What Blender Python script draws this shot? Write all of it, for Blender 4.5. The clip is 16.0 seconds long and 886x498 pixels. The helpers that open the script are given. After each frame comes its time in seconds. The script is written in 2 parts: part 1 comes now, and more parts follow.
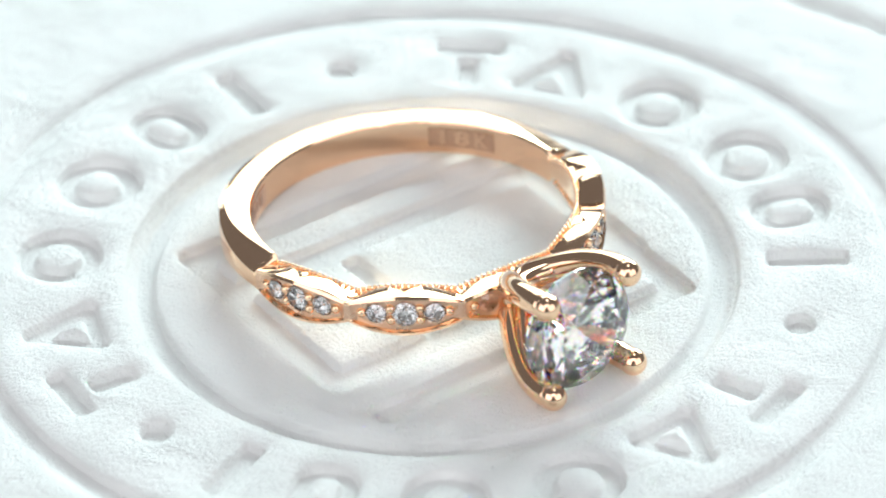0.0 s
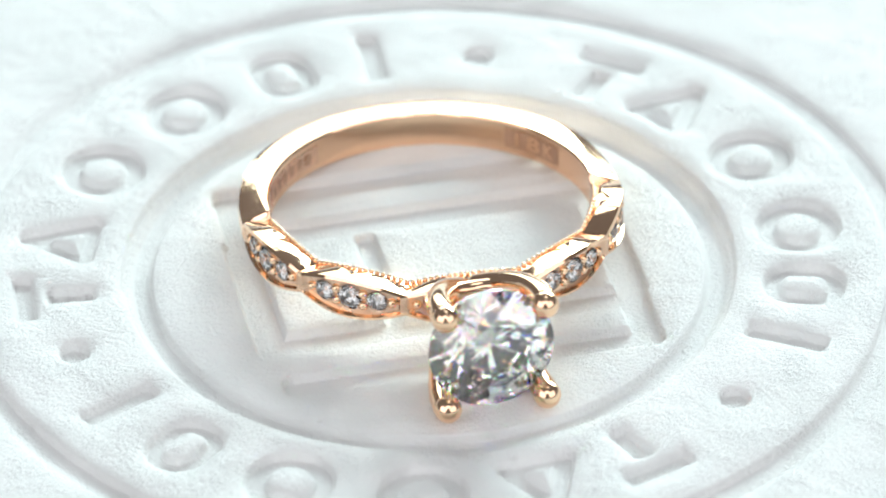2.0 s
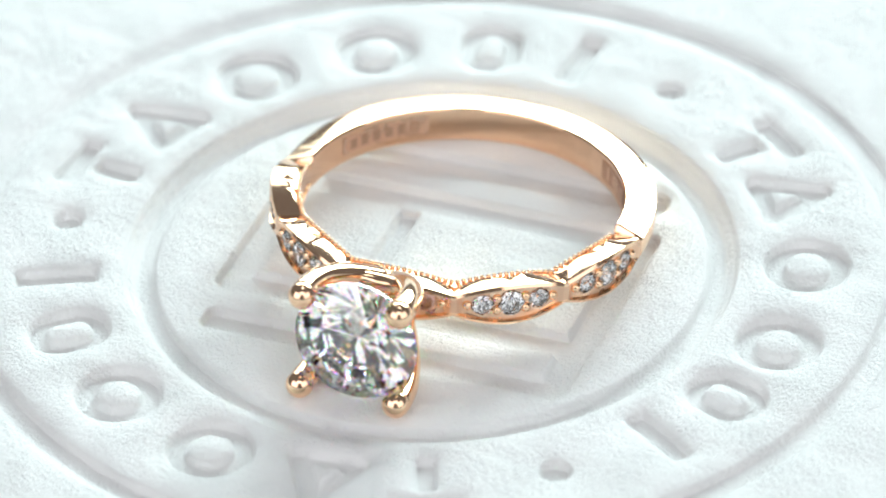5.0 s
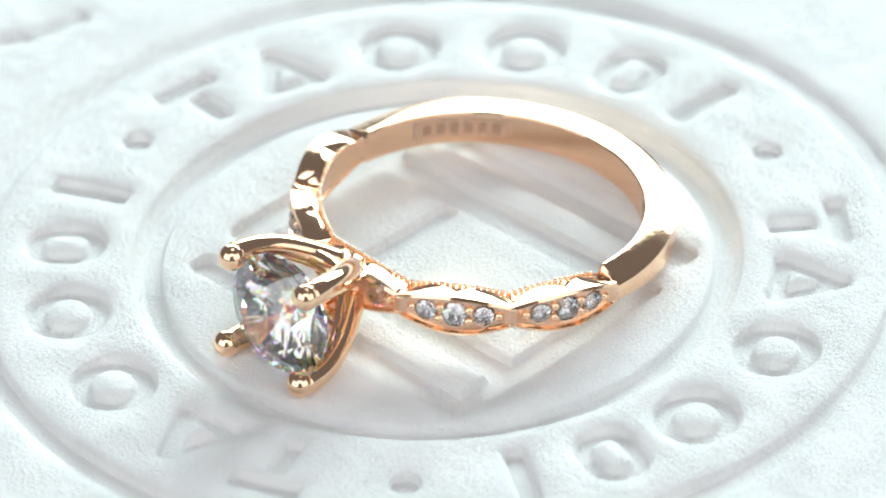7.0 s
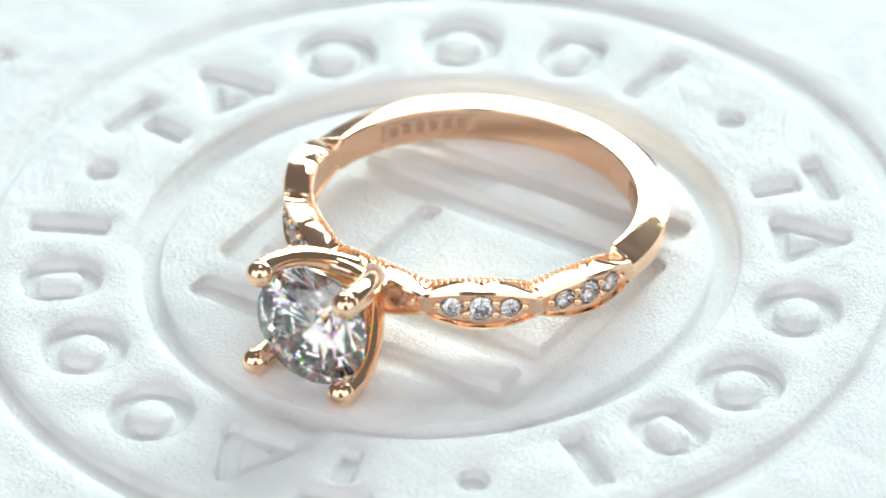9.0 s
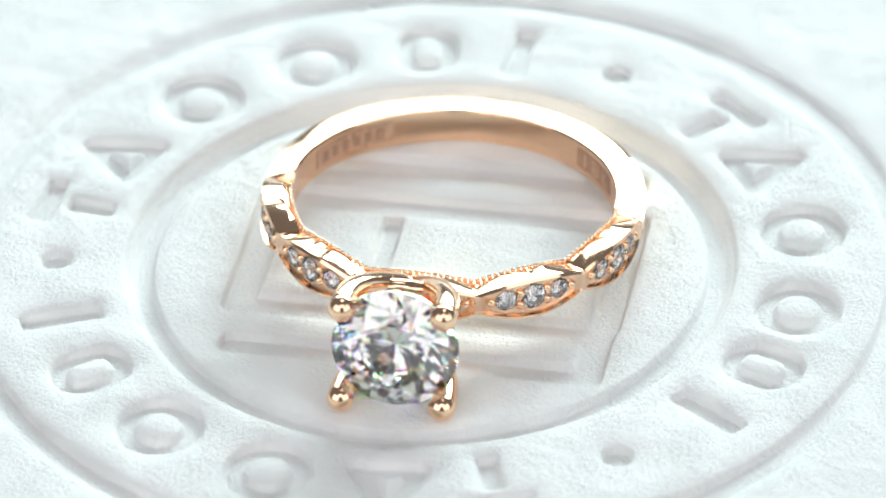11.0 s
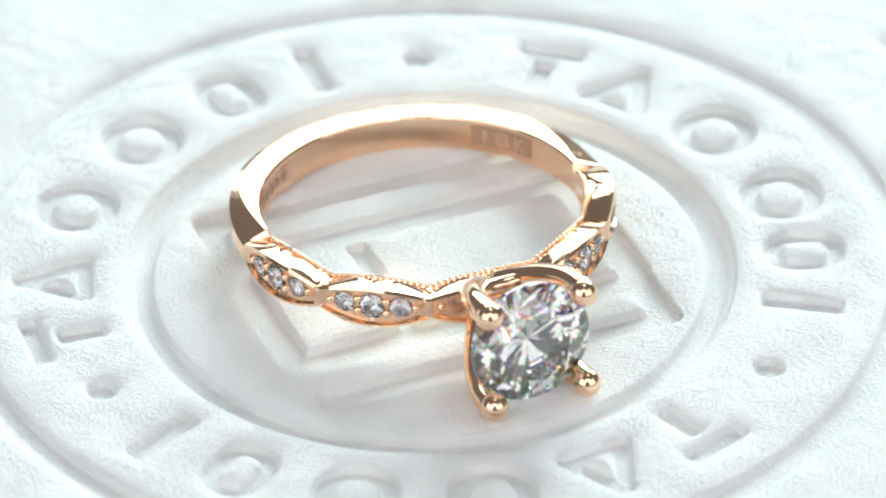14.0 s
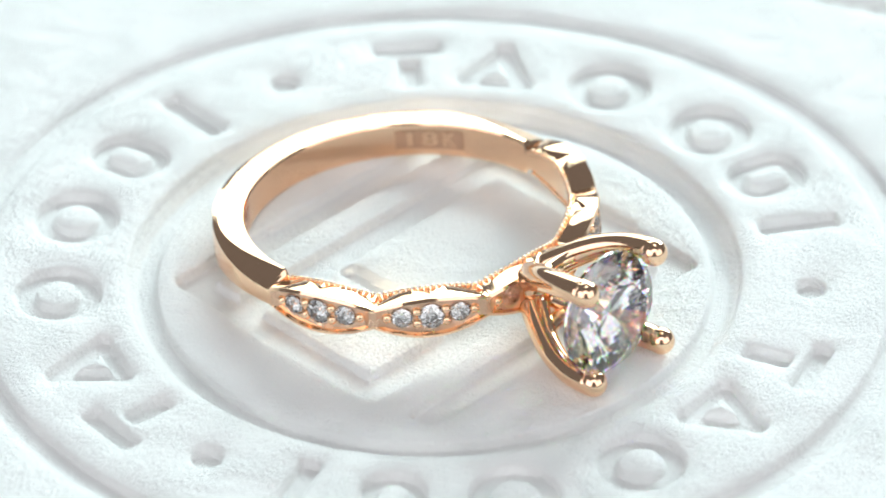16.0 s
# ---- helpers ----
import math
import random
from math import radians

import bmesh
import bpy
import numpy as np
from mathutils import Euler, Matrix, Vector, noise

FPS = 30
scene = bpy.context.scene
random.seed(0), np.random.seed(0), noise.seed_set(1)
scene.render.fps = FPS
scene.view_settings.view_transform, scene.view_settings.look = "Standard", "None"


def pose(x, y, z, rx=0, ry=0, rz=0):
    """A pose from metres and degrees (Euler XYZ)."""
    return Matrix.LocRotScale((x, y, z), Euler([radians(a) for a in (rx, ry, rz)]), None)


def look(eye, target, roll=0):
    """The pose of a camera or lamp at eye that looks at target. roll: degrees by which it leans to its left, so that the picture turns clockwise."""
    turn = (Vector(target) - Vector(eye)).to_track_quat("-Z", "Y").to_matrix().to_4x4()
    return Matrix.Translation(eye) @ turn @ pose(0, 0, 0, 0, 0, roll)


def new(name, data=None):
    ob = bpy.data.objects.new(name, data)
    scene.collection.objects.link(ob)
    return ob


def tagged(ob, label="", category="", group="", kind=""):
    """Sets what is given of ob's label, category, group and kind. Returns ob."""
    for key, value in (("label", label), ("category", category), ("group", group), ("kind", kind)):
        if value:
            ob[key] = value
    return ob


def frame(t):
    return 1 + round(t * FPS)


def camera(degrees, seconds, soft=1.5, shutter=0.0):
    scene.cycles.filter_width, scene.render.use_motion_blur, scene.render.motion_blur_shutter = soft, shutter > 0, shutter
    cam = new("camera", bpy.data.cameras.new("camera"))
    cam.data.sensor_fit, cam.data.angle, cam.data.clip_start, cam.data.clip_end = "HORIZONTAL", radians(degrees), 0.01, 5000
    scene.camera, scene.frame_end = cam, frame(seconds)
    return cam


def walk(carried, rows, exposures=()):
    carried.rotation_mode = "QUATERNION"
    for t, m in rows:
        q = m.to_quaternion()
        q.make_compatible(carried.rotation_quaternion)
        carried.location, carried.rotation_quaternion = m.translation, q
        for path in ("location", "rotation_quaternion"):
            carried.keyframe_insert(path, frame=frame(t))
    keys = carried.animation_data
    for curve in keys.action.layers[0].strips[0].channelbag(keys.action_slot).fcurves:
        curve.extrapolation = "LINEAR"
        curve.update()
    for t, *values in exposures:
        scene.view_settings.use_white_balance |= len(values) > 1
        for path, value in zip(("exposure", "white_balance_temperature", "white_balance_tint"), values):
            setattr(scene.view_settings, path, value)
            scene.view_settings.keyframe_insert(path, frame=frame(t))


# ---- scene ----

# ---- camera: a long macro lens on a tripod, 0.3 m from a turning display plate ----
U = 0.0194          # all plan lengths below are in multiples of the dot circle's radius
EYE = Vector((0, -15.326 * math.cos(radians(34.83)), 15.326 * math.sin(radians(34.83)))) * U
AIM = Vector((-0.0165, 0.0549, 0)) * U
cam = camera(8.801, 16.0, soft=1.85)
scene.cycles.max_bounces, scene.cycles.glossy_bounces, scene.cycles.transmission_bounces = 20, 14, 14
cam.data.dof.use_dof = True
cam.data.dof.focus_distance = 15.02 * U
cam.data.dof.aperture_fstop = 48
CAM_POSE = look(EYE, AIM, -1.919)
walk(cam, [(0, CAM_POSE), (16, CAM_POSE)])

# the turntable at each time: its angle in degrees, then how far it rocks sideways and up
TURN = [(0, -0, 0.0033, -0.0062), (0.5, -5.69, 0.0005, -0.0044), (1, -11.42, -0.0009, -0.003), (1.5, -16.91, -0.0002, -0.0009),
        (2, -22.6, -0.0001, 0.0009), (2.5, -28.28, -0.0034, 0.0002), (3, -33.78, -0.0026, 0.0001), (4.25, -47.87, -0.0008, 0.0032),
        (5.5, -61.98, 0.0009, 0.0064), (6, -67.67, 0.0021, 0.0079), (6.5, -73.46, -0.0008, 0.007), (7, -79.28, -0.0007, -0.0012),
        (7.3, -82.69, -0.0023, -0.0052), (7.5, -85.02, -0.0034, -0.0079), (7.58, -85.59, -0.0034, -0.0079),
        (7.68, -84.65, -0.0034, -0.0079), (8, -80.61, -0.0006, -0.004), (8.5, -74.87, 0.0007, 0.0066), (9, -69.11, 0.0017, 0.008),
        (9.5, -63.39, 0.0007, 0.0071), (10.75, -49.21, -0.0001, 0.0035), (12, -35.13, -0.0008, -0.0002),
        (12.5, -29.64, -0.0035, 0.0001), (13, -23.9, -0.0017, 0.0008), (13.5, -18.23, 0.0003, 0.0001), (14, -12.75, 0.0003, -0.0019),
        (14.5, -7.3, -0.0002, -0.0019), (15, -1.6, 0.0023, -0.005), (15.5, 4.16, 0.0018, -0.0046), (16, 9.74, 0.0038, -0.0035)]
PLATE_SET = Matrix.Translation((-0.0410 * U, -0.0081 * U, 0)) @ pose(0, 0, 0, 0.533, 0, 0) @ pose(0, 0, 0, 0, 0.806, 0)
RING_SET = (Matrix.Translation((-0.0540 * U, 0.1188 * U, 0.0736 * U)) @ pose(0, 0, 0, 0, 0, -53.92) @ pose(0, 0, 0, 0, -4.95, 0)
            @ pose(0, 0, 0, -1.32, 0, 0) @ pose(0, 0, 0, 0, 0, -2.75))

# ---- studio light: a bright softbox behind the plate, weaker ones beside it, above, and on both sides of the camera ----
world = bpy.data.worlds.new("studio_air")
scene.world = world
world.use_nodes = True
world.node_tree.nodes["Background"].inputs[0].default_value = (0.97, 0.95, 1.0, 1)
world.node_tree.nodes["Background"].inputs[1].default_value = 0.16


def softbox(name, eye, target, sx, sy, watts, colour):
    lamp = bpy.data.lights.new(name, "AREA")
    lamp.shape, lamp.size, lamp.size_y, lamp.energy, lamp.color = "RECTANGLE", sx, sy, watts, colour
    ob = new(name, lamp)
    ob.matrix_world = look(eye, target)
    return ob


softbox("softbox_back", (0.17, 0.42, 0.185), (0, 0, 0.0), 0.34, 0.19, 3.4, (0.80, 1.0, 1.01))
softbox("softbox_back", (-0.075, 0.44, 0.20), (0, 0, 0.0), 0.23, 0.27, 0.80, (0.80, 1.0, 1.0))
softbox("softbox_top", (0.06, 0.08, 0.52), (0, 0, 0), 0.16, 0.14, 0.20, (0.92, 1.0, 1.0))
softbox("softbox_left", (-0.32, -0.31, 0.22), (0, 0, 0), 0.50, 0.36, 1.02, (0.98, 0.985, 1.015))
softbox("softbox_right", (0.32, -0.31, 0.22), (0, 0, 0), 0.50, 0.36, 0.86, (0.98, 0.985, 1.015))
softbox("softbox_camera", (0.0, -0.32, 0.42), (0, 0, 0), 0.34, 0.16, 0.38, (0.98, 0.985, 1.015))
scene.view_settings.exposure = 0.07
scene.cycles.caustics_reflective = scene.cycles.caustics_refractive = True
scene.cycles.blur_glossy = 0.2


# ---- materials ----
def material(name):
    m = bpy.data.materials.new(name)
    m.use_nodes = True
    t = m.node_tree
    return m, t.nodes, t.links, t.nodes["Principled BSDF"]


def noise_node(nodes, links, scale, detail=4.0, rough=0.55):
    co = nodes.new("ShaderNodeTexCoord")
    n = nodes.new("ShaderNodeTexNoise")
    n.inputs["Scale"].default_value, n.inputs["Detail"].default_value, n.inputs["Roughness"].default_value = scale, detail, rough
    links.new(co.outputs["Object"], n.inputs["Vector"])
    return n


def ramp(nodes, links, source, stops):
    r = nodes.new("ShaderNodeValToRGB")
    r.color_ramp.elements[0].position, r.color_ramp.elements[0].color = stops[0][0], (*stops[0][1], 1)
    r.color_ramp.elements[1].position, r.color_ramp.elements[1].color = stops[1][0], (*stops[1][1], 1)
    links.new(source, r.inputs[0])
    return r


def bump(nodes, links, height, strength, distance, normal=None):
    b = nodes.new("ShaderNodeBump")
    b.inputs["Strength"].default_value, b.inputs["Distance"].default_value = strength, distance
    links.new(height, b.inputs["Height"])
    if normal:
        links.new(normal, b.inputs["Normal"])
    return b


def plaster_material():
    m, n, l, p = material("white_plaster")
    fine = noise_node(n, l, 4600, 6, 0.62)
    mid = noise_node(n, l, 900, 4, 0.6)
    broad = noise_node(n, l, 90, 3)
    c = ramp(n, l, broad.outputs["Fac"], [(0.3, (0.80, 0.80, 0.79)), (0.7, (0.86, 0.86, 0.855))])
    l.new(c.outputs[0], p.inputs["Base Color"])
    p.inputs["Roughness"].default_value = 0.75
    p.inputs["Specular IOR Level"].default_value = 0.25
    patch = ramp(n, l, noise_node(n, l, 420, 3).outputs["Fac"], [(0.36, (0.5,) * 3), (0.68, (1.0,) * 3)])
    grain = n.new("ShaderNodeMath")
    grain.operation = "MULTIPLY"
    l.new(patch.outputs[0], grain.inputs[0]), l.new(fine.outputs["Fac"], grain.inputs[1])
    b1 = bump(n, l, mid.outputs["Fac"], 0.45, 0.00016)
    b2 = bump(n, l, grain.outputs[0], 1.0, 0.00024, b1.outputs[0])
    l.new(b2.outputs[0], p.inputs["Normal"])
    return m


def gold_material(name, colour, rough, grain):
    m, n, l, p = material(name)
    wear = noise_node(n, l, 700, 4)
    c = ramp(n, l, wear.outputs["Fac"], [(0.3, colour), (0.75, tuple(v * 0.94 for v in colour))])
    l.new(c.outputs[0], p.inputs["Base Color"])
    p.inputs["Metallic"].default_value = 1.0
    r = ramp(n, l, wear.outputs["Fac"], [(0.3, (rough * 0.7,) * 3), (0.7, (rough * 1.4,) * 3)])
    l.new(r.outputs[0], p.inputs["Roughness"])
    fine = noise_node(n, l, 3500, 3)
    wavy = bump(n, l, noise_node(n, l, 1300, 2).outputs["Fac"], 0.2, 0.00005)
    b = bump(n, l, fine.outputs["Fac"], grain, 0.00002, wavy.outputs[0])
    l.new(b.outputs[0], p.inputs["Normal"])
    return m


def diamond_material(name, spread):
    """Clear stone; part of the light splits into red, green and blue."""
    m, n, l, p = material(name)
    n.remove(p)
    bends = [((1, 1, 1, 1), 2.42)]
    if spread:
        bends = [((0.7, 0.7, 0.7, 1), 2.42), ((0.3, 0, 0, 1), 2.42 - spread), ((0, 0.3, 0, 1), 2.42 + spread * 0.2), ((0, 0, 0.3, 1), 2.42 + spread * 1.4)]
    total = None
    for colour, ior in bends:
        g = n.new("ShaderNodeBsdfRefraction")
        g.inputs["Color"].default_value, g.inputs["IOR"].default_value, g.inputs["Roughness"].default_value = colour, ior, 0.0
        if total is None:
            total = g.outputs[0]
        else:
            a = n.new("ShaderNodeAddShader")
            l.new(total, a.inputs[0]), l.new(g.outputs[0], a.inputs[1])
            total = a.outputs[0]
    gloss = n.new("ShaderNodeBsdfGlossy")
    gloss.inputs["Roughness"].default_value = 0.0
    f = n.new("ShaderNodeFresnel")
    f.inputs["IOR"].default_value = 2.42
    mix = n.new("ShaderNodeMixShader")
    l.new(f.outputs[0], mix.inputs[0]), l.new(total, mix.inputs[1]), l.new(gloss.outputs[0], mix.inputs[2])
    l.new(mix.outputs[0], n["Material Output"].inputs["Surface"])
    return m


PLASTER = plaster_material()
GOLD = gold_material("polished_rose_gold", (1.0, 0.685, 0.455), 0.09, 0.05)
GOLD_FIELD = gold_material("satin_rose_gold", (0.90, 0.61, 0.435), 0.26, 0.15)
GOLD_STAMP = gold_material("darker_rose_gold", (0.66, 0.42, 0.29), 0.38, 0.3)
DIAMOND = diamond_material("diamond", 0.022)
MELEE = diamond_material("small_diamond", 0)
# white so that the unseen table throws light up into the stones
TABLE, _n, _l, _p = material("white_table")
_c = ramp(_n, _l, noise_node(_n, _l, 30).outputs["Fac"], [(0.3, (0.74, 0.74, 0.74)), (0.7, (0.80, 0.80, 0.80))])
_l.new(_c.outputs[0], _p.inputs["Base Color"])


# ---- mesh helpers ----
def link_mesh(name, bm, mat, parent=None, label="", sharp=None):
    """Links a bmesh, built in plan units, as one mesh object."""
    if sharp is not None:
        bmesh.ops.recalc_face_normals(bm, faces=bm.faces[:])
        for f in bm.faces:
            f.smooth = True
        for e in bm.edges:
            e.smooth = len(e.link_faces) == 2 and e.calc_face_angle(0) < radians(sharp)
    bm.transform(Matrix.Scale(U, 4))
    me = bpy.data.meshes.new(name)
    bm.to_mesh(me)
    bm.free()
    for mm in (mat if isinstance(mat, (list, tuple)) else [mat]):
        me.materials.append(mm)
    ob = new(name, me)
    if parent:
        ob.parent = parent
    return tagged(ob, label) if label else ob


def part(name, bm, mat, parent, label="", sharp=None):
    return link_mesh(name, bm, mat, parent, label, sharp)


def shared(name, mesh, parent, m):
    """One more piece on mesh data that is already there."""
    ob = new(name, mesh)
    ob.parent = parent
    ob.matrix_basis = m
    return ob


def in_units(m):
    m = m.copy()
    m.translation *= U
    return m


def sweep(bm, path, radii, sides=14, squash=1.0, cap=True):
    """A tube along path, its section an ellipse."""
    rings, prev = [], None
    for i, pnt in enumerate(path):
        tan = (path[min(i + 1, len(path) - 1)] - path[max(i - 1, 0)]).normalized()
        side = tan.cross(Vector((1, 0, 0)) if prev is None else prev)
        if prev is not None:
            side = prev - tan * prev.dot(tan)
        side = side.normalized()
        prev = side
        up = tan.cross(side)
        rings.append([bm.verts.new(pnt + radii[i] * (math.cos(a) * side + squash * math.sin(a) * up))
                      for a in (2 * math.pi * k / sides for k in range(sides))])
    for a, b in zip(rings, rings[1:]):
        for k in range(sides):
            bm.faces.new((a[k], a[(k + 1) % sides], b[(k + 1) % sides], b[k]))
    if cap:
        bm.faces.new(rings[0][::-1]), bm.faces.new(rings[-1])
    return rings


# ---- the place: a table top out of view, added as a white reflector ----
def room():
    bm = bmesh.new()
    bmesh.ops.create_cube(bm, size=1.0, matrix=Matrix.Diagonal((1.3 / U, 1.3 / U, 0.03 / U, 1)))
    bmesh.ops.bevel(bm, geom=bm.edges[:], offset=0.004 / U, segments=3, affect="EDGES")
    ob = link_mesh("ground", bm, TABLE)
    ob.location = (0, 0, -0.0142 - 0.015)
    tagged(ob, "unseen white matt table top added under the plate to bounce light up", "table", kind="structure")


# ---- the embossed plate ----
def smooth(edge0, edge1, x):
    t = np.clip((x - edge0) / (edge1 - edge0), 0, 1)
    return t * t * (3 - 2 * t)


def box_distance(u, v, cu, cv, hu, hv, rnd):
    du, dv = np.abs(u - cu) - hu + rnd, np.abs(v - cv) - hv + rnd
    return np.hypot(np.maximum(du, 0), np.maximum(dv, 0)) + np.minimum(np.maximum(du, dv), 0) - rnd


def bar_distance(u, v, a, b, half):
    ax, ay, bx, by = *a, *b
    dx, dy = bx - ax, by - ay
    t = np.clip(((u - ax) * dx + (v - ay) * dy) / (dx * dx + dy * dy), 0, 1)
    return np.hypot(u - ax - t * dx, v - ay - t * dy) - half


CENTRE = (-0.009, -0.0156)      # middle of the pressed circles
DOT_ANGLES = (103.9, -16.4, -136.1)
# where the six marks of each third stand, in degrees clockwise from its dot
MARK_STEPS = ((20.6, 35.1, 53.7, 73.9, 89.2, 103.1), (19.2, 34.7, 52.7, 72.5, 90.5, 104.8), (14.9, 30.0, 49.5, 69.8, 88.2, 103.0))


def mark_distance(kind, u, v):
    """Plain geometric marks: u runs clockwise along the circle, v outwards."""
    if kind == 0:      # a crossbar over a separate short bar
        return np.minimum(box_distance(u, v, 0, 0.078, 0.088, 0.021, 0.006), box_distance(u, v, 0, -0.046, 0.021, 0.058, 0.006))
    if kind == 1:      # a triangle outline
        left = bar_distance(u, v, (-0.078, -0.080), (0.0, 0.082), 0.018)
        right = bar_distance(u, v, (0.078, -0.080), (0.0, 0.082), 0.022)
        foot = bar_distance(u, v, (-0.078, -0.080), (0.078, -0.080), 0.016)
        return np.minimum(np.minimum(left, right), foot)
    if kind in (2, 3):  # round rings
        return np.abs(np.hypot(u, v) - 0.087) - 0.021
    if kind == 4:      # a rectangle outline
        return np.abs(box_distance(u, v, 0, 0, 0.062, 0.084, 0.055)) - 0.018
    return box_distance(u, v, 0, 0, 0.023, 0.102, 0.006)   # an upright bar


def pillow(d, wall, swell, reach):
    """Height over a channel's floor at the distance d from its edge."""
    d = np.maximum(d, 0)
    return wall * smooth(0.0, 0.012, d) + swell * (1 - np.exp(-d / reach))


def plate_height(px, py):
    x, y = px - CENTRE[0], py - CENTRE[1]
    r = np.hypot(x, y)
    marks = np.full_like(x, 9.0)
    for third in range(3):
        base = DOT_ANGLES[third]
        marks = np.minimum(marks, np.hypot(x - math.cos(radians(base)), y - math.sin(radians(base))) - 0.033)
        for kind, step in enumerate(MARK_STEPS[third]):
            b = radians(base - step)
            u = x * math.sin(b) - y * math.cos(b)
            v = x * math.cos(b) + y * math.sin(b) - 1.0
            marks = np.minimum(marks, mark_distance(kind, u, v))
    inner = np.abs(r - 0.777) - 0.032
    outer = np.abs(r - 1.252) - 0.026
    # centre emblem: two hooked channels, one the half turn of the other
    ca, sa = math.cos(radians(34.2)), math.sin(radians(34.2))
    lu, lv = px * ca + py * sa, -px * sa + py * ca
    logo = np.full_like(x, 9.0)
    for s in (1, -1):
        p, q = lu * s, lv * s
        logo = np.minimum(logo, box_distance(p, q, 0.010, -0.432, 0.500, 0.036, 0.02))
        logo = np.minimum(logo, box_distance(p, q, 0.480, -0.340, 0.033, 0.130, 0.025))
        logo = np.minimum(logo, box_distance(p, q, -0.006, -0.248, 0.518, 0.040, 0.025))
        logo = np.minimum(logo, box_distance(p, q, -0.487, -0.020, 0.037, 0.262, 0.025))
        if s > 0:
            logo = np.minimum(logo, box_distance(p, q, -0.152, -0.02, 0.036, 0.215, 0.02) + 0.015)
    # grooves near the plate's border
    rim = bar_distance(x, y, (1.043, 1.292), (1.6, 0.92), 0.010)
    rim = np.minimum(rim, bar_distance(x, y, (-1.318, -1.078), (-1.324, -0.90), 0.010))
    rim = np.minimum(rim, bar_distance(x, y, (-1.324, -0.90), (-1.381, -0.744), 0.010))
    ring_zone = -0.025 + pillow(np.minimum(np.minimum(marks, inner), outer), 0.015, 0.018, 0.026)
    disc_zone = -0.047 + pillow(np.minimum(logo, inner), 0.020, 0.013, 0.030)
    far_zone = -0.025 + pillow(np.minimum(rim, outer), 0.008, 0.018, 0.022)
    h = np.where(r < 0.779, disc_zone, np.where(r < 1.258, ring_zone, far_zone))
    h = np.where((inner < 0) & (r >= 0.779), -0.047 + 0.022 * smooth(0.782, 0.811, r), h)
    # gentle unevenness of the cast
    wave = 0.0022 * np.sin(9 * x + 1.3 * np.sin(7 * y)) * np.sin(8 * y + 0.7) + 0.0012 * np.sin(31 * x + 2 * np.sin(23 * y)) * np.sin(29 * y)
    return h + wave * smooth(0.0, 0.03, np.minimum(np.minimum(marks, logo), np.minimum(inner, outer)))


def display_plate():
    radii = np.concatenate([np.linspace(0.004, 0.3, 60, endpoint=False), np.linspace(0.3, 1.28, 300, endpoint=False), np.linspace(1.28, 2.6, 60)])
    around = 1680
    ang = np.linspace(0, 2 * np.pi, around, endpoint=False)
    rr, aa = np.meshgrid(radii, ang, indexing="ij")
    x, y = rr * np.cos(aa), rr * np.sin(aa)
    z = plate_height(x, y)
    top = np.stack([x, y, z], -1).reshape(-1, 3)
    # rounded rim and underside
    extra = []
    for rad, zz in ((2.63, 0.03), (2.65, -0.02), (2.65, -0.60), (2.60, -0.64), (0.004, -0.64)):
        extra.append(np.stack([rad * np.cos(ang), rad * np.sin(ang), np.full(around, zz)], -1))
    co = np.concatenate([top] + extra) * U
    rows = len(radii) + len(extra)
    i = np.arange(rows - 1)[:, None] * around
    k = np.arange(around)[None, :]
    k2 = (k + 1) % around
    quads = np.stack([i + k, i + around + k, i + around + k2, i + k2], -1).reshape(-1, 4)
    me = bpy.data.meshes.new("display_plate")
    me.vertices.add(len(co))
    me.vertices.foreach_set("co", co.astype(np.float32).ravel())
    caps = [np.arange(around)[None, :], (np.arange(around)[::-1] + (rows - 1) * around)[None, :]]
    loops = np.concatenate([quads.ravel(), caps[0].ravel(), caps[1].ravel()])
    me.loops.add(len(loops))
    me.loops.foreach_set("vertex_index", loops.astype(np.int32))
    me.polygons.add(len(quads) + 2)
    starts = np.concatenate([np.arange(len(quads)) * 4, [len(quads) * 4, len(quads) * 4 + around]])
    me.polygons.foreach_set("loop_start", starts.astype(np.int32))
    me.polygons.foreach_set("use_smooth", np.ones(len(quads) + 2, dtype=bool))
    me.update(calc_edges=True)
    me.materials.append(PLASTER)
    ob = new("display_plate", me)
    return tagged(ob, "round white plaster plate with pressed circles and marks", "display plate")


# ---- the ring; x points to the head, z along the finger's axis ----
RI = 0.434           # inner radius
NODES = (19.14, 53.96, 88.65)      # where the scalloped panels of each side begin and end


def panel_at(deg):
    """Which panel the angle lies in, and how far along."""
    a = abs(deg)
    if a < NODES[0]:
        return 0, (a + NODES[0]) / (2 * NODES[0])
    for k in (0, 1):
        if a < NODES[k + 1]:
            return k + 1, (a - NODES[k]) / (NODES[k + 1] - NODES[k])
    return 3, a - NODES[2]


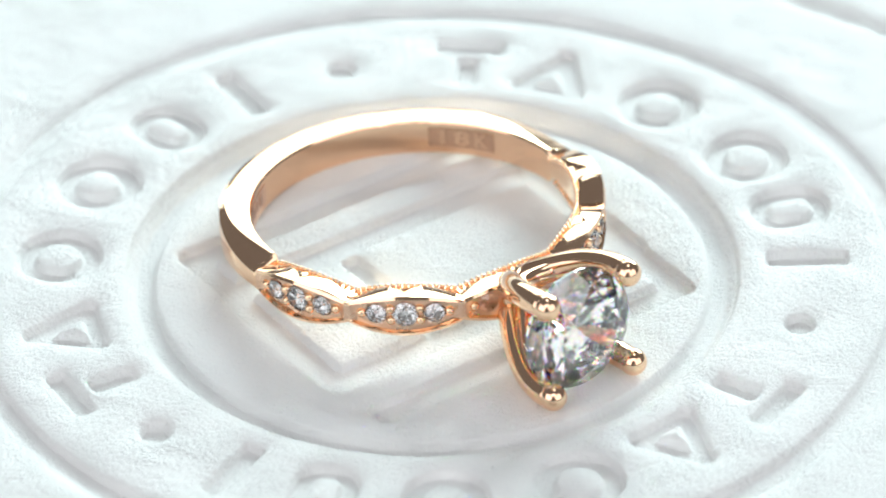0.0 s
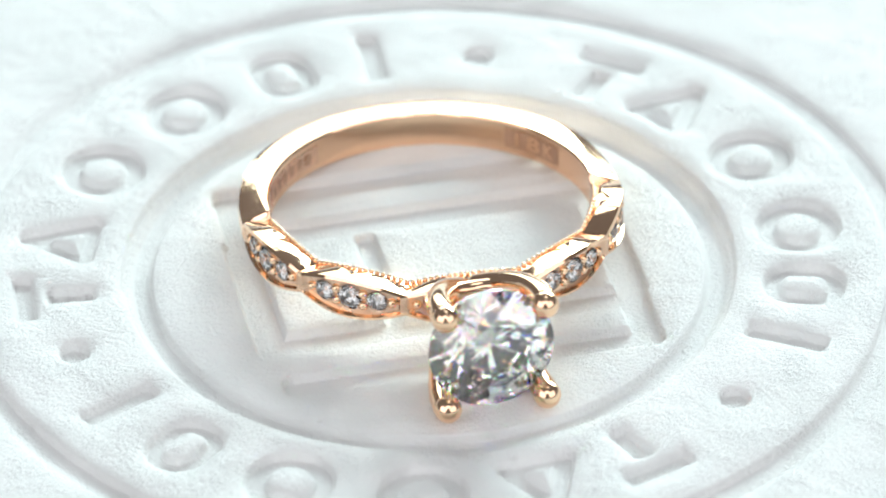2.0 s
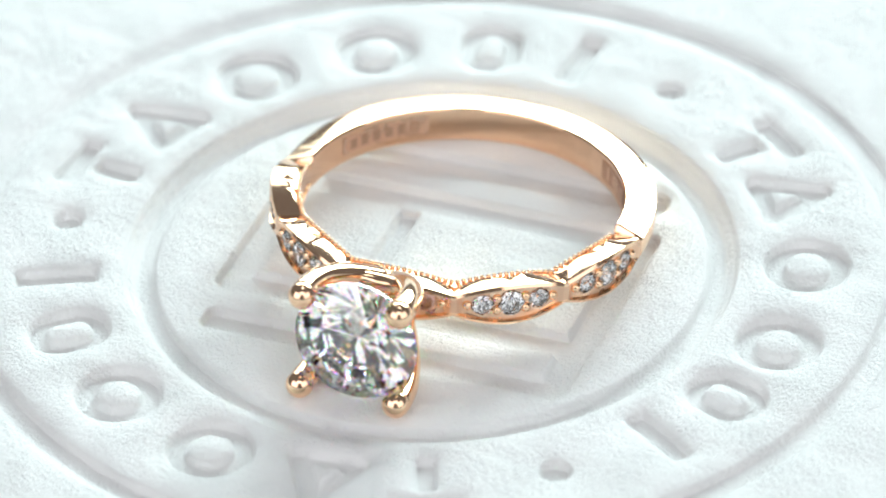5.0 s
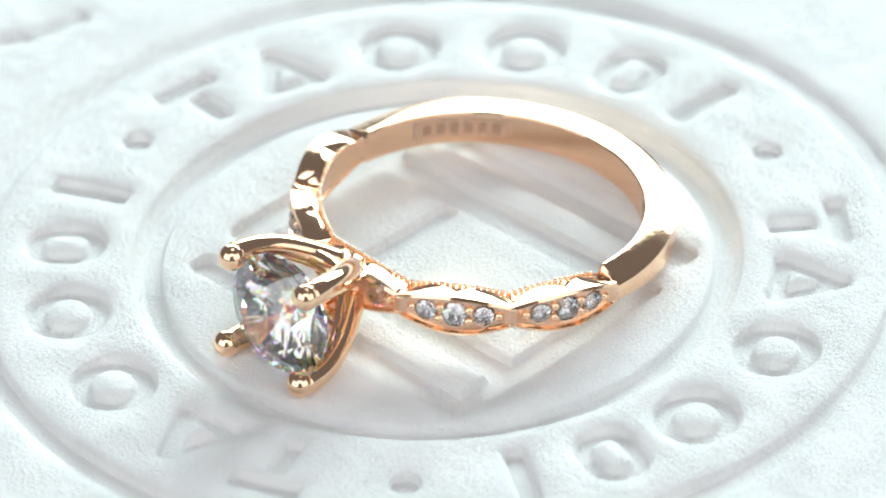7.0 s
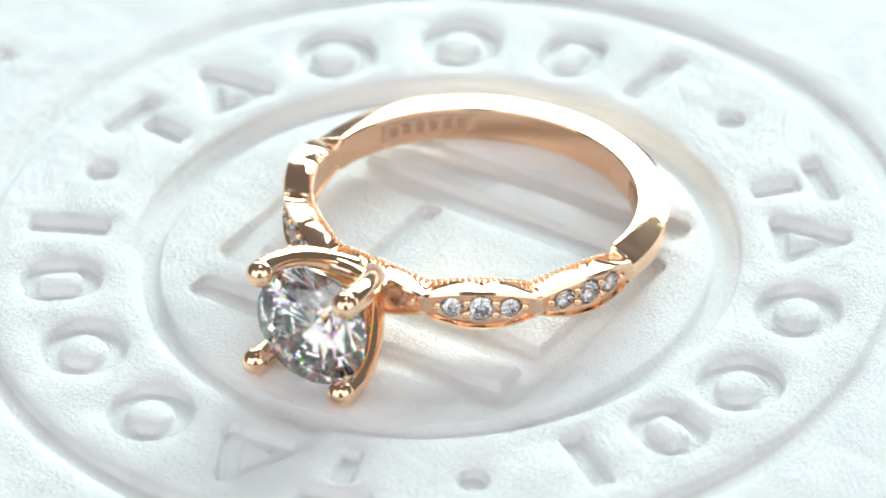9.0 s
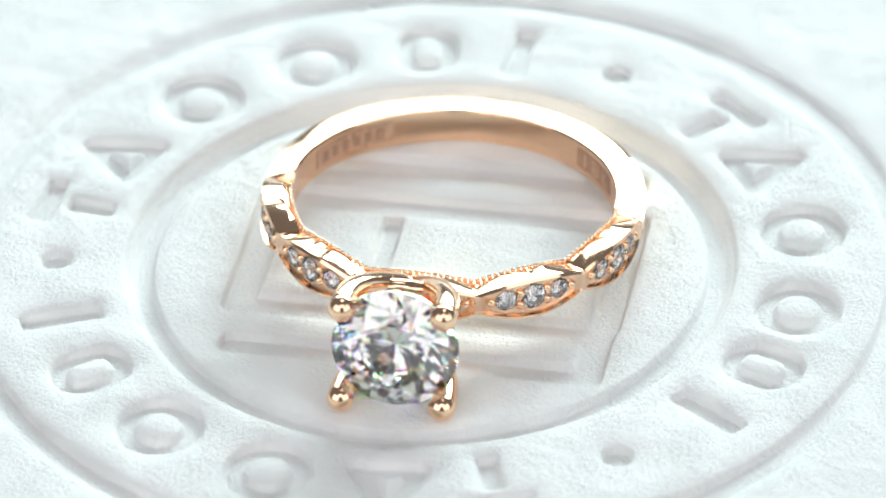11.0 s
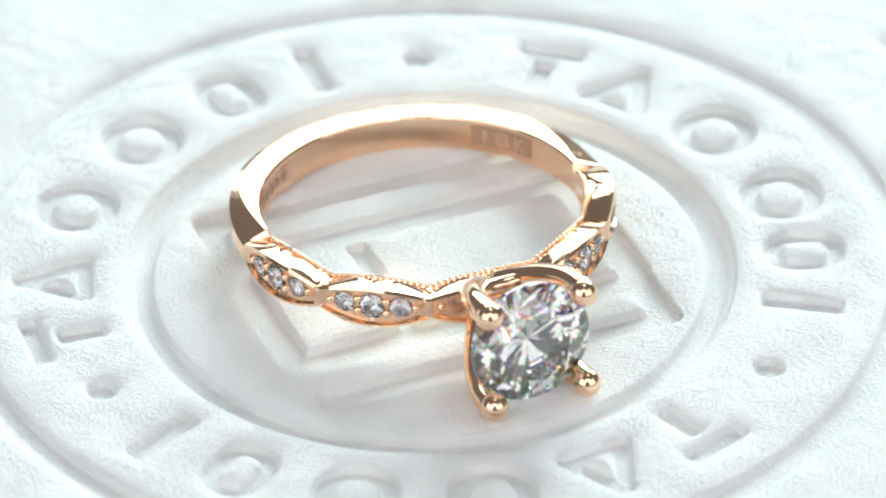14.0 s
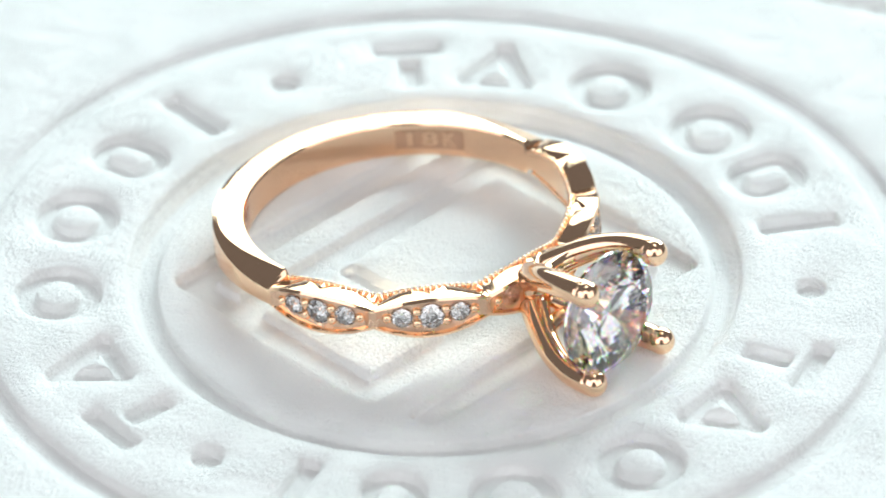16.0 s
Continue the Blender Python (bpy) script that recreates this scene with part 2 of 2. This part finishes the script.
def band_section(deg):
    """The band's half section (radius, height) from the inner edge to the outer middle."""
    kind, s = panel_at(deg)
    if kind == 3:
        rise = float(smooth(0.0, 1.6, np.array(s)))
        k = float(smooth(0.0, 42.0, np.array(s)))
        ro = RI + 0.078 + 0.008 * k
        hw = 0.032 + 0.018 * rise
        rc, zo = RI + 0.012 + 0.060 * k, 0.022 + 0.022 * k + (1 - k) ** 2 * (0.0002 * math.sin(0.7 * s) + 0.0002 * math.sin(1.5 * s + 1))
        return [(RI, hw - 0.006), (RI + 0.004, hw), (RI + 0.007, hw), (rc - 0.003, hw), (rc, hw - 0.001), (ro, zo), (ro + 0.002, zo * 0.4), (ro + 0.002, 0.0)]
    bulge = math.sin(math.pi * s)
    hw = 0.030 + 0.029 * bulge ** 0.9
    ro = RI + 0.077 + 0.004 * bulge
    lip = float(smooth(0.02, 0.08, np.array(min(s, 1 - s))))
    depth = 0.012 * lip
    hi = hw - 0.005 - 0.008 * bulge
    rin = RI + 0.056 - 0.036 * abs(math.sin(2 * math.pi * s)) ** 0.75
    return [(RI, hi - 0.010), (RI + 0.002, hi), (RI + 0.008, hi), (rin - 0.002, hw - 0.002), (rin + 0.002, hw), (ro - 0.004, hw), (ro, max(hw - 0.009, 0.006)), (ro - depth, max(hw - 0.012, 0.003))]


STONES = []          # (angle, girdle radius, stone radius) of the small stones
for _side in (1, -1):
    for _k in (0, 1):
        for _s, _r in ((0.25, 0.028), (0.5, 0.035), (0.75, 0.028)):
            STONES.append((_side * (NODES[_k] + (NODES[_k + 1] - NODES[_k]) * _s), RI + 0.066 + 0.004 * math.sin(math.pi * _s), _r))
    STONES.append((_side * 11.0, RI + 0.065, 0.026))


def seat_depth(deg, z):
    """How deep the drilled seat of a small stone is under the panel's field."""
    deep = 0.0
    for a, ro, r in STONES:
        du = radians(deg - a) * ro
        if abs(du) < r:
            rho = math.hypot(du, z)
            if rho < r * 1.02:
                deep = max(deep, 0.92 * (r * 1.02 - rho) + 0.002)
    return deep


def shank():
    """The band: a half section mirrored and swept round, with a drilled field in the panels."""
    bm = bmesh.new()
    degs = [i * 0.5 - 180 for i in range(720)]
    cols = 15
    rings = []
    for d in degs:
        half = band_section(d)
        c, s = math.cos(radians(d)), math.sin(radians(d))
        r0, z0 = half[-1]
        z0 = max(z0, 0.002)
        pts = list(half[:-1])
        for j in range(cols):
            z = z0 * (1 - 2 * j / (cols - 1))
            pts.append((r0 - seat_depth(d, z), z))
        pts += [(r, -z) for r, z in reversed(half[:-1])]
        rings.append([bm.verts.new((r * c, r * s, z)) for r, z in pts])
    n = len(rings[0])
    for i, a in enumerate(rings):
        b = rings[(i + 1) % len(rings)]
        for k in range(n):
            f = bm.faces.new((a[k], b[k], b[(k + 1) % n], a[(k + 1) % n]))
            f.material_index = 1 if 7 <= k < 7 + cols - 1 and abs(degs[i]) < NODES[2] else 0
    return bm


def brilliant(bm, radius):
    """A round brilliant, table towards +z, girdle at z = 0."""
    pts = []
    for k in range(8):
        a = math.pi / 4 * k
        pts.append((0.56 * math.cos(a), 0.56 * math.sin(a), 0.325))
        b = a + math.pi / 8
        pts.append((0.79 * math.cos(b), 0.79 * math.sin(b), 0.215))
        pts.append((0.235 * math.cos(b), 0.235 * math.sin(b), -0.695))
    for k in range(32):
        a = math.pi / 16 * k
        pts.append((math.cos(a), math.sin(a), 0.022 + (0.008 if k % 2 else 0)))
        pts.append((math.cos(a), math.sin(a), -0.022 - (0.012 if k % 2 else 0)))
    for k in range(8):
        a = math.pi / 4 * k
        pts.append((0.012 * math.cos(a), 0.012 * math.sin(a), -0.875))
    verts = [bm.verts.new(Vector(p) * radius) for p in pts]
    bmesh.ops.convex_hull(bm, input=verts)
    loose = [v for v in bm.verts if not v.link_faces]
    bmesh.ops.delete(bm, geom=loose, context="VERTS")
    bmesh.ops.dissolve_limit(bm, angle_limit=radians(0.8), verts=bm.verts[:], edges=bm.edges[:])


def ball(radius, seg=16, rings=10):
    bm = bmesh.new()
    bmesh.ops.create_uvsphere(bm, u_segments=seg, v_segments=rings, radius=radius)
    for f in bm.faces:
        f.smooth = True
    return bm


HEAD = 0.1345         # half the spacing of the claws
GIRDLE = 0.722       # distance of the stone's girdle from the ring's centre


def bezier(p0, p1, p2, p3, n):
    out = []
    for i in range(n + 1):
        t = i / n
        out.append(p0 * (1 - t) ** 3 + p1 * 3 * t * (1 - t) ** 2 + p2 * 3 * t * t * (1 - t) + p3 * t ** 3)
    return out


def claw(sy, sz):
    bm = bmesh.new()
    tip = Vector((0.774, sy * HEAD, sz * HEAD))
    path = bezier(Vector((0.482, sy * 0.030, sz * 0.042)), Vector((0.548, sy * 0.074, sz * 0.084)),
                  Vector((0.636, sy * 0.139, sz * 0.140)), tip, 24)
    radii = [0.042 - 0.008 * min(1, i / 16) for i in range(len(path))]
    sweep(bm, path, radii, 18, 0.92)
    bmesh.ops.create_uvsphere(bm, u_segments=22, v_segments=16, radius=0.036, matrix=Matrix.Translation(tip + Vector((0.002, -sy * 0.003, -sz * 0.003))))
    for f in bm.faces:
        f.smooth = True
    return bm


def gallery():
    """The low curved bridges that join the claws at their feet."""
    bm = bmesh.new()
    for s in (1, -1):
        a, b = Vector((0.565, 0.078, 0.086 * s)), Vector((0.565, -0.078, 0.086 * s))
        pull = Vector((-0.030, 0, -0.012 * s))
        path = bezier(a, a * 0.7 + b * 0.3 + pull, a * 0.3 + b * 0.7 + pull, b, 18)
        sweep(bm, path, [0.024] * len(path), 12)
    bmesh.ops.create_uvsphere(bm, u_segments=18, v_segments=10, radius=0.055, matrix=Matrix.Translation((0.475, 0, 0)) @ Matrix.Diagonal((0.6, 1.0, 0.95, 1)))
    for f in bm.faces:
        f.smooth = True
    return bm


def on_band(deg, radius, z):
    """A pose on the outside of the band, its z pointing outwards."""
    return pose(0, 0, 0, 0, 0, deg) @ Matrix.Translation((radius, 0, z)) @ pose(0, 0, 0, 0, 90, 0)


def milgrain(parent):
    for side in (1, -1):
        bm = bmesh.new()
        d = -87.0
        while d <= 87.0:
            half = band_section(d)
            m = Matrix.Translation((half[1][0] * math.cos(radians(d)), half[1][0] * math.sin(radians(d)), side * (half[1][1] + 0.002)))
            bmesh.ops.create_icosphere(bm, subdivisions=1, radius=0.0078, matrix=m)
            d += 2.1
        for f in bm.faces:
            f.smooth = True
        tagged(part("milgrain_edge", bm, GOLD, parent, "row of tiny rose gold beads"), kind="stuff")


def stamp(parent, centre, span, height, text):
    """A darker sheet laid inside the band in place of a sunk rectangle, with raised marks on it."""
    bm = bmesh.new()
    r = RI - 0.0012
    steps = 24
    rows = []
    for i in range(steps + 1):
        a = radians(centre - span / 2 + span * i / steps)
        rows.append([bm.verts.new((r * math.cos(a), r * math.sin(a), z)) for z in (-height, height)])
    for a, b in zip(rows, rows[1:]):
        bm.faces.new((a[0], a[1], b[1], b[0]))
    field = part("stamp", bm, GOLD_STAMP if text else GOLD_FIELD, parent, "darker rose gold stamp on the band's inner wall")
    arc = radians(span) * RI
    r2 = r - 0.0018
    n = len(text) or 6
    for i in range(n):
        bm = bmesh.new()
        cell = 0.86 * arc / n
        mid = -0.43 * arc + cell * (i + 0.5)
        if text:
            cu = bpy.data.curves.new("stamp_text", "FONT")
            cu.body, cu.size, cu.align_x, cu.align_y = text[i], height * 2.0, "CENTER", "CENTER"
            cu.offset = 0.0012
            tmp = new("stamp_text", cu)
            me = bpy.data.meshes.new_from_object(tmp.evaluated_get(bpy.context.evaluated_depsgraph_get()))
            bm.from_mesh(me)
            bpy.data.objects.remove(tmp), bpy.data.curves.remove(cu), bpy.data.meshes.remove(me)
            bmesh.ops.subdivide_edges(bm, edges=bm.edges[:], cuts=1)
            k = 0.40 * cell / max(0.45 * height, max(abs(v.co.x) for v in bm.verts))
            for v in bm.verts:
                v.co.x *= k
        else:
            vs = [bm.verts.new((cell * 0.3 * j, y, 0)) for j in (-1, 0, 1) for y in (-height * 0.55, height * 0.55)]
            for j in range(2):
                bm.faces.new((vs[2 * j], vs[2 * j + 2], vs[2 * j + 3], vs[2 * j + 1]))
        for v in bm.verts:
            a = radians(centre) - (v.co.x + mid) / RI
            v.co = Vector((r2 * math.cos(a), r2 * math.sin(a), v.co.y))
        part("stamp_mark", bm, GOLD if text else GOLD_STAMP, field)
    return field


def engagement_ring():
    ring = tagged(new("ring"), "rose gold ring with round diamond and scalloped diamond band", "ring")
    ring.empty_display_size = 0.005
    band = part("shank", shank(), [GOLD, GOLD_FIELD], ring, "scalloped rose gold band, polished plain behind", 28)
    milgrain(band)
    stamp(ring, 128.5, 25.0, 0.029, "18K")
    stamp(ring, -128.0, 36.0, 0.027, "")
    head_set = pose(0, 0, 0, 0, 0, 2.75) @ Matrix.Translation((0.5443, -0.0312, 0)) @ pose(0, 0, 0, 0, -2.42, 0) @ Matrix.Translation((-0.518, 0, 0))
    basket = part("head", gallery(), GOLD, ring, "rose gold setting with curved bridges")
    basket.matrix_basis = in_units(head_set)
    for sy in (1, -1):
        for sz in (1, -1):
            part("claw", claw(sy, sz), GOLD, basket)
    bm = bmesh.new()
    brilliant(bm, 0.166)
    stone = part("centre_stone", bm, DIAMOND, ring, "large round brilliant clear diamond")
    stone.matrix_basis = in_units(head_set @ Matrix.Translation((GIRDLE, 0, 0)) @ pose(0, 0, 0, 0, 90, 0) @ pose(0, 0, 0, 0, 0, 11))
    # small stones and the beads that hold them
    bm = bmesh.new()
    brilliant(bm, 0.035)
    first = part("side_stone", bm, MELEE, band, "small round clear diamond")
    mid_mesh = first.data
    bm = bmesh.new()
    brilliant(bm, 0.028)
    second = part("side_stone", bm, MELEE, band, "small round clear diamond")
    small_mesh = second.data
    bpy.data.objects.remove(first), bpy.data.objects.remove(second)
    b = part("bead", ball(0.0138, 12, 8), GOLD, band)
    bead_mesh = b.data
    bpy.data.objects.remove(b)
    rnd = random.Random(4)
    for d, ro, r in STONES:
        mesh = mid_mesh if r > 0.03 else small_mesh
        shared("side_stone", mesh, band, in_units(on_band(d, ro, 0) @ pose(0, 0, 0, rnd.uniform(-3, 3), rnd.uniform(-3, 3), rnd.uniform(0, 45))))
    for side in (1, -1):
        for k in (0, 1):
            a0, a1 = NODES[k], NODES[k + 1]
            for s, z in ((0.118, 0), (0.374, 0.017), (0.374, -0.017), (0.626, 0.017), (0.626, -0.017), (0.882, 0)):
                ro = RI + 0.064 + 0.004 * math.sin(math.pi * s)
                shared("bead", bead_mesh, band, in_units(on_band(side * (a0 + (a1 - a0) * s), ro, z)))
        shared("bead", bead_mesh, band, in_units(on_band(side * 15.6, RI + 0.064, 0)))
    return ring


room()
PLATE = display_plate()
RING = engagement_ring()


def motions():
    """The turntable carries the plate, with the ring lying on it."""
    table = [(t, Matrix.Translation((dx * U, 0, dz * U)) @ pose(0, 0, 0, 0, 0, a)) for t, a, dx, dz in TURN]
    walk(PLATE, [(t, m @ PLATE_SET) for t, m in table])
    walk(RING, [(t, m @ PLATE_SET @ RING_SET) for t, m in table])


motions()
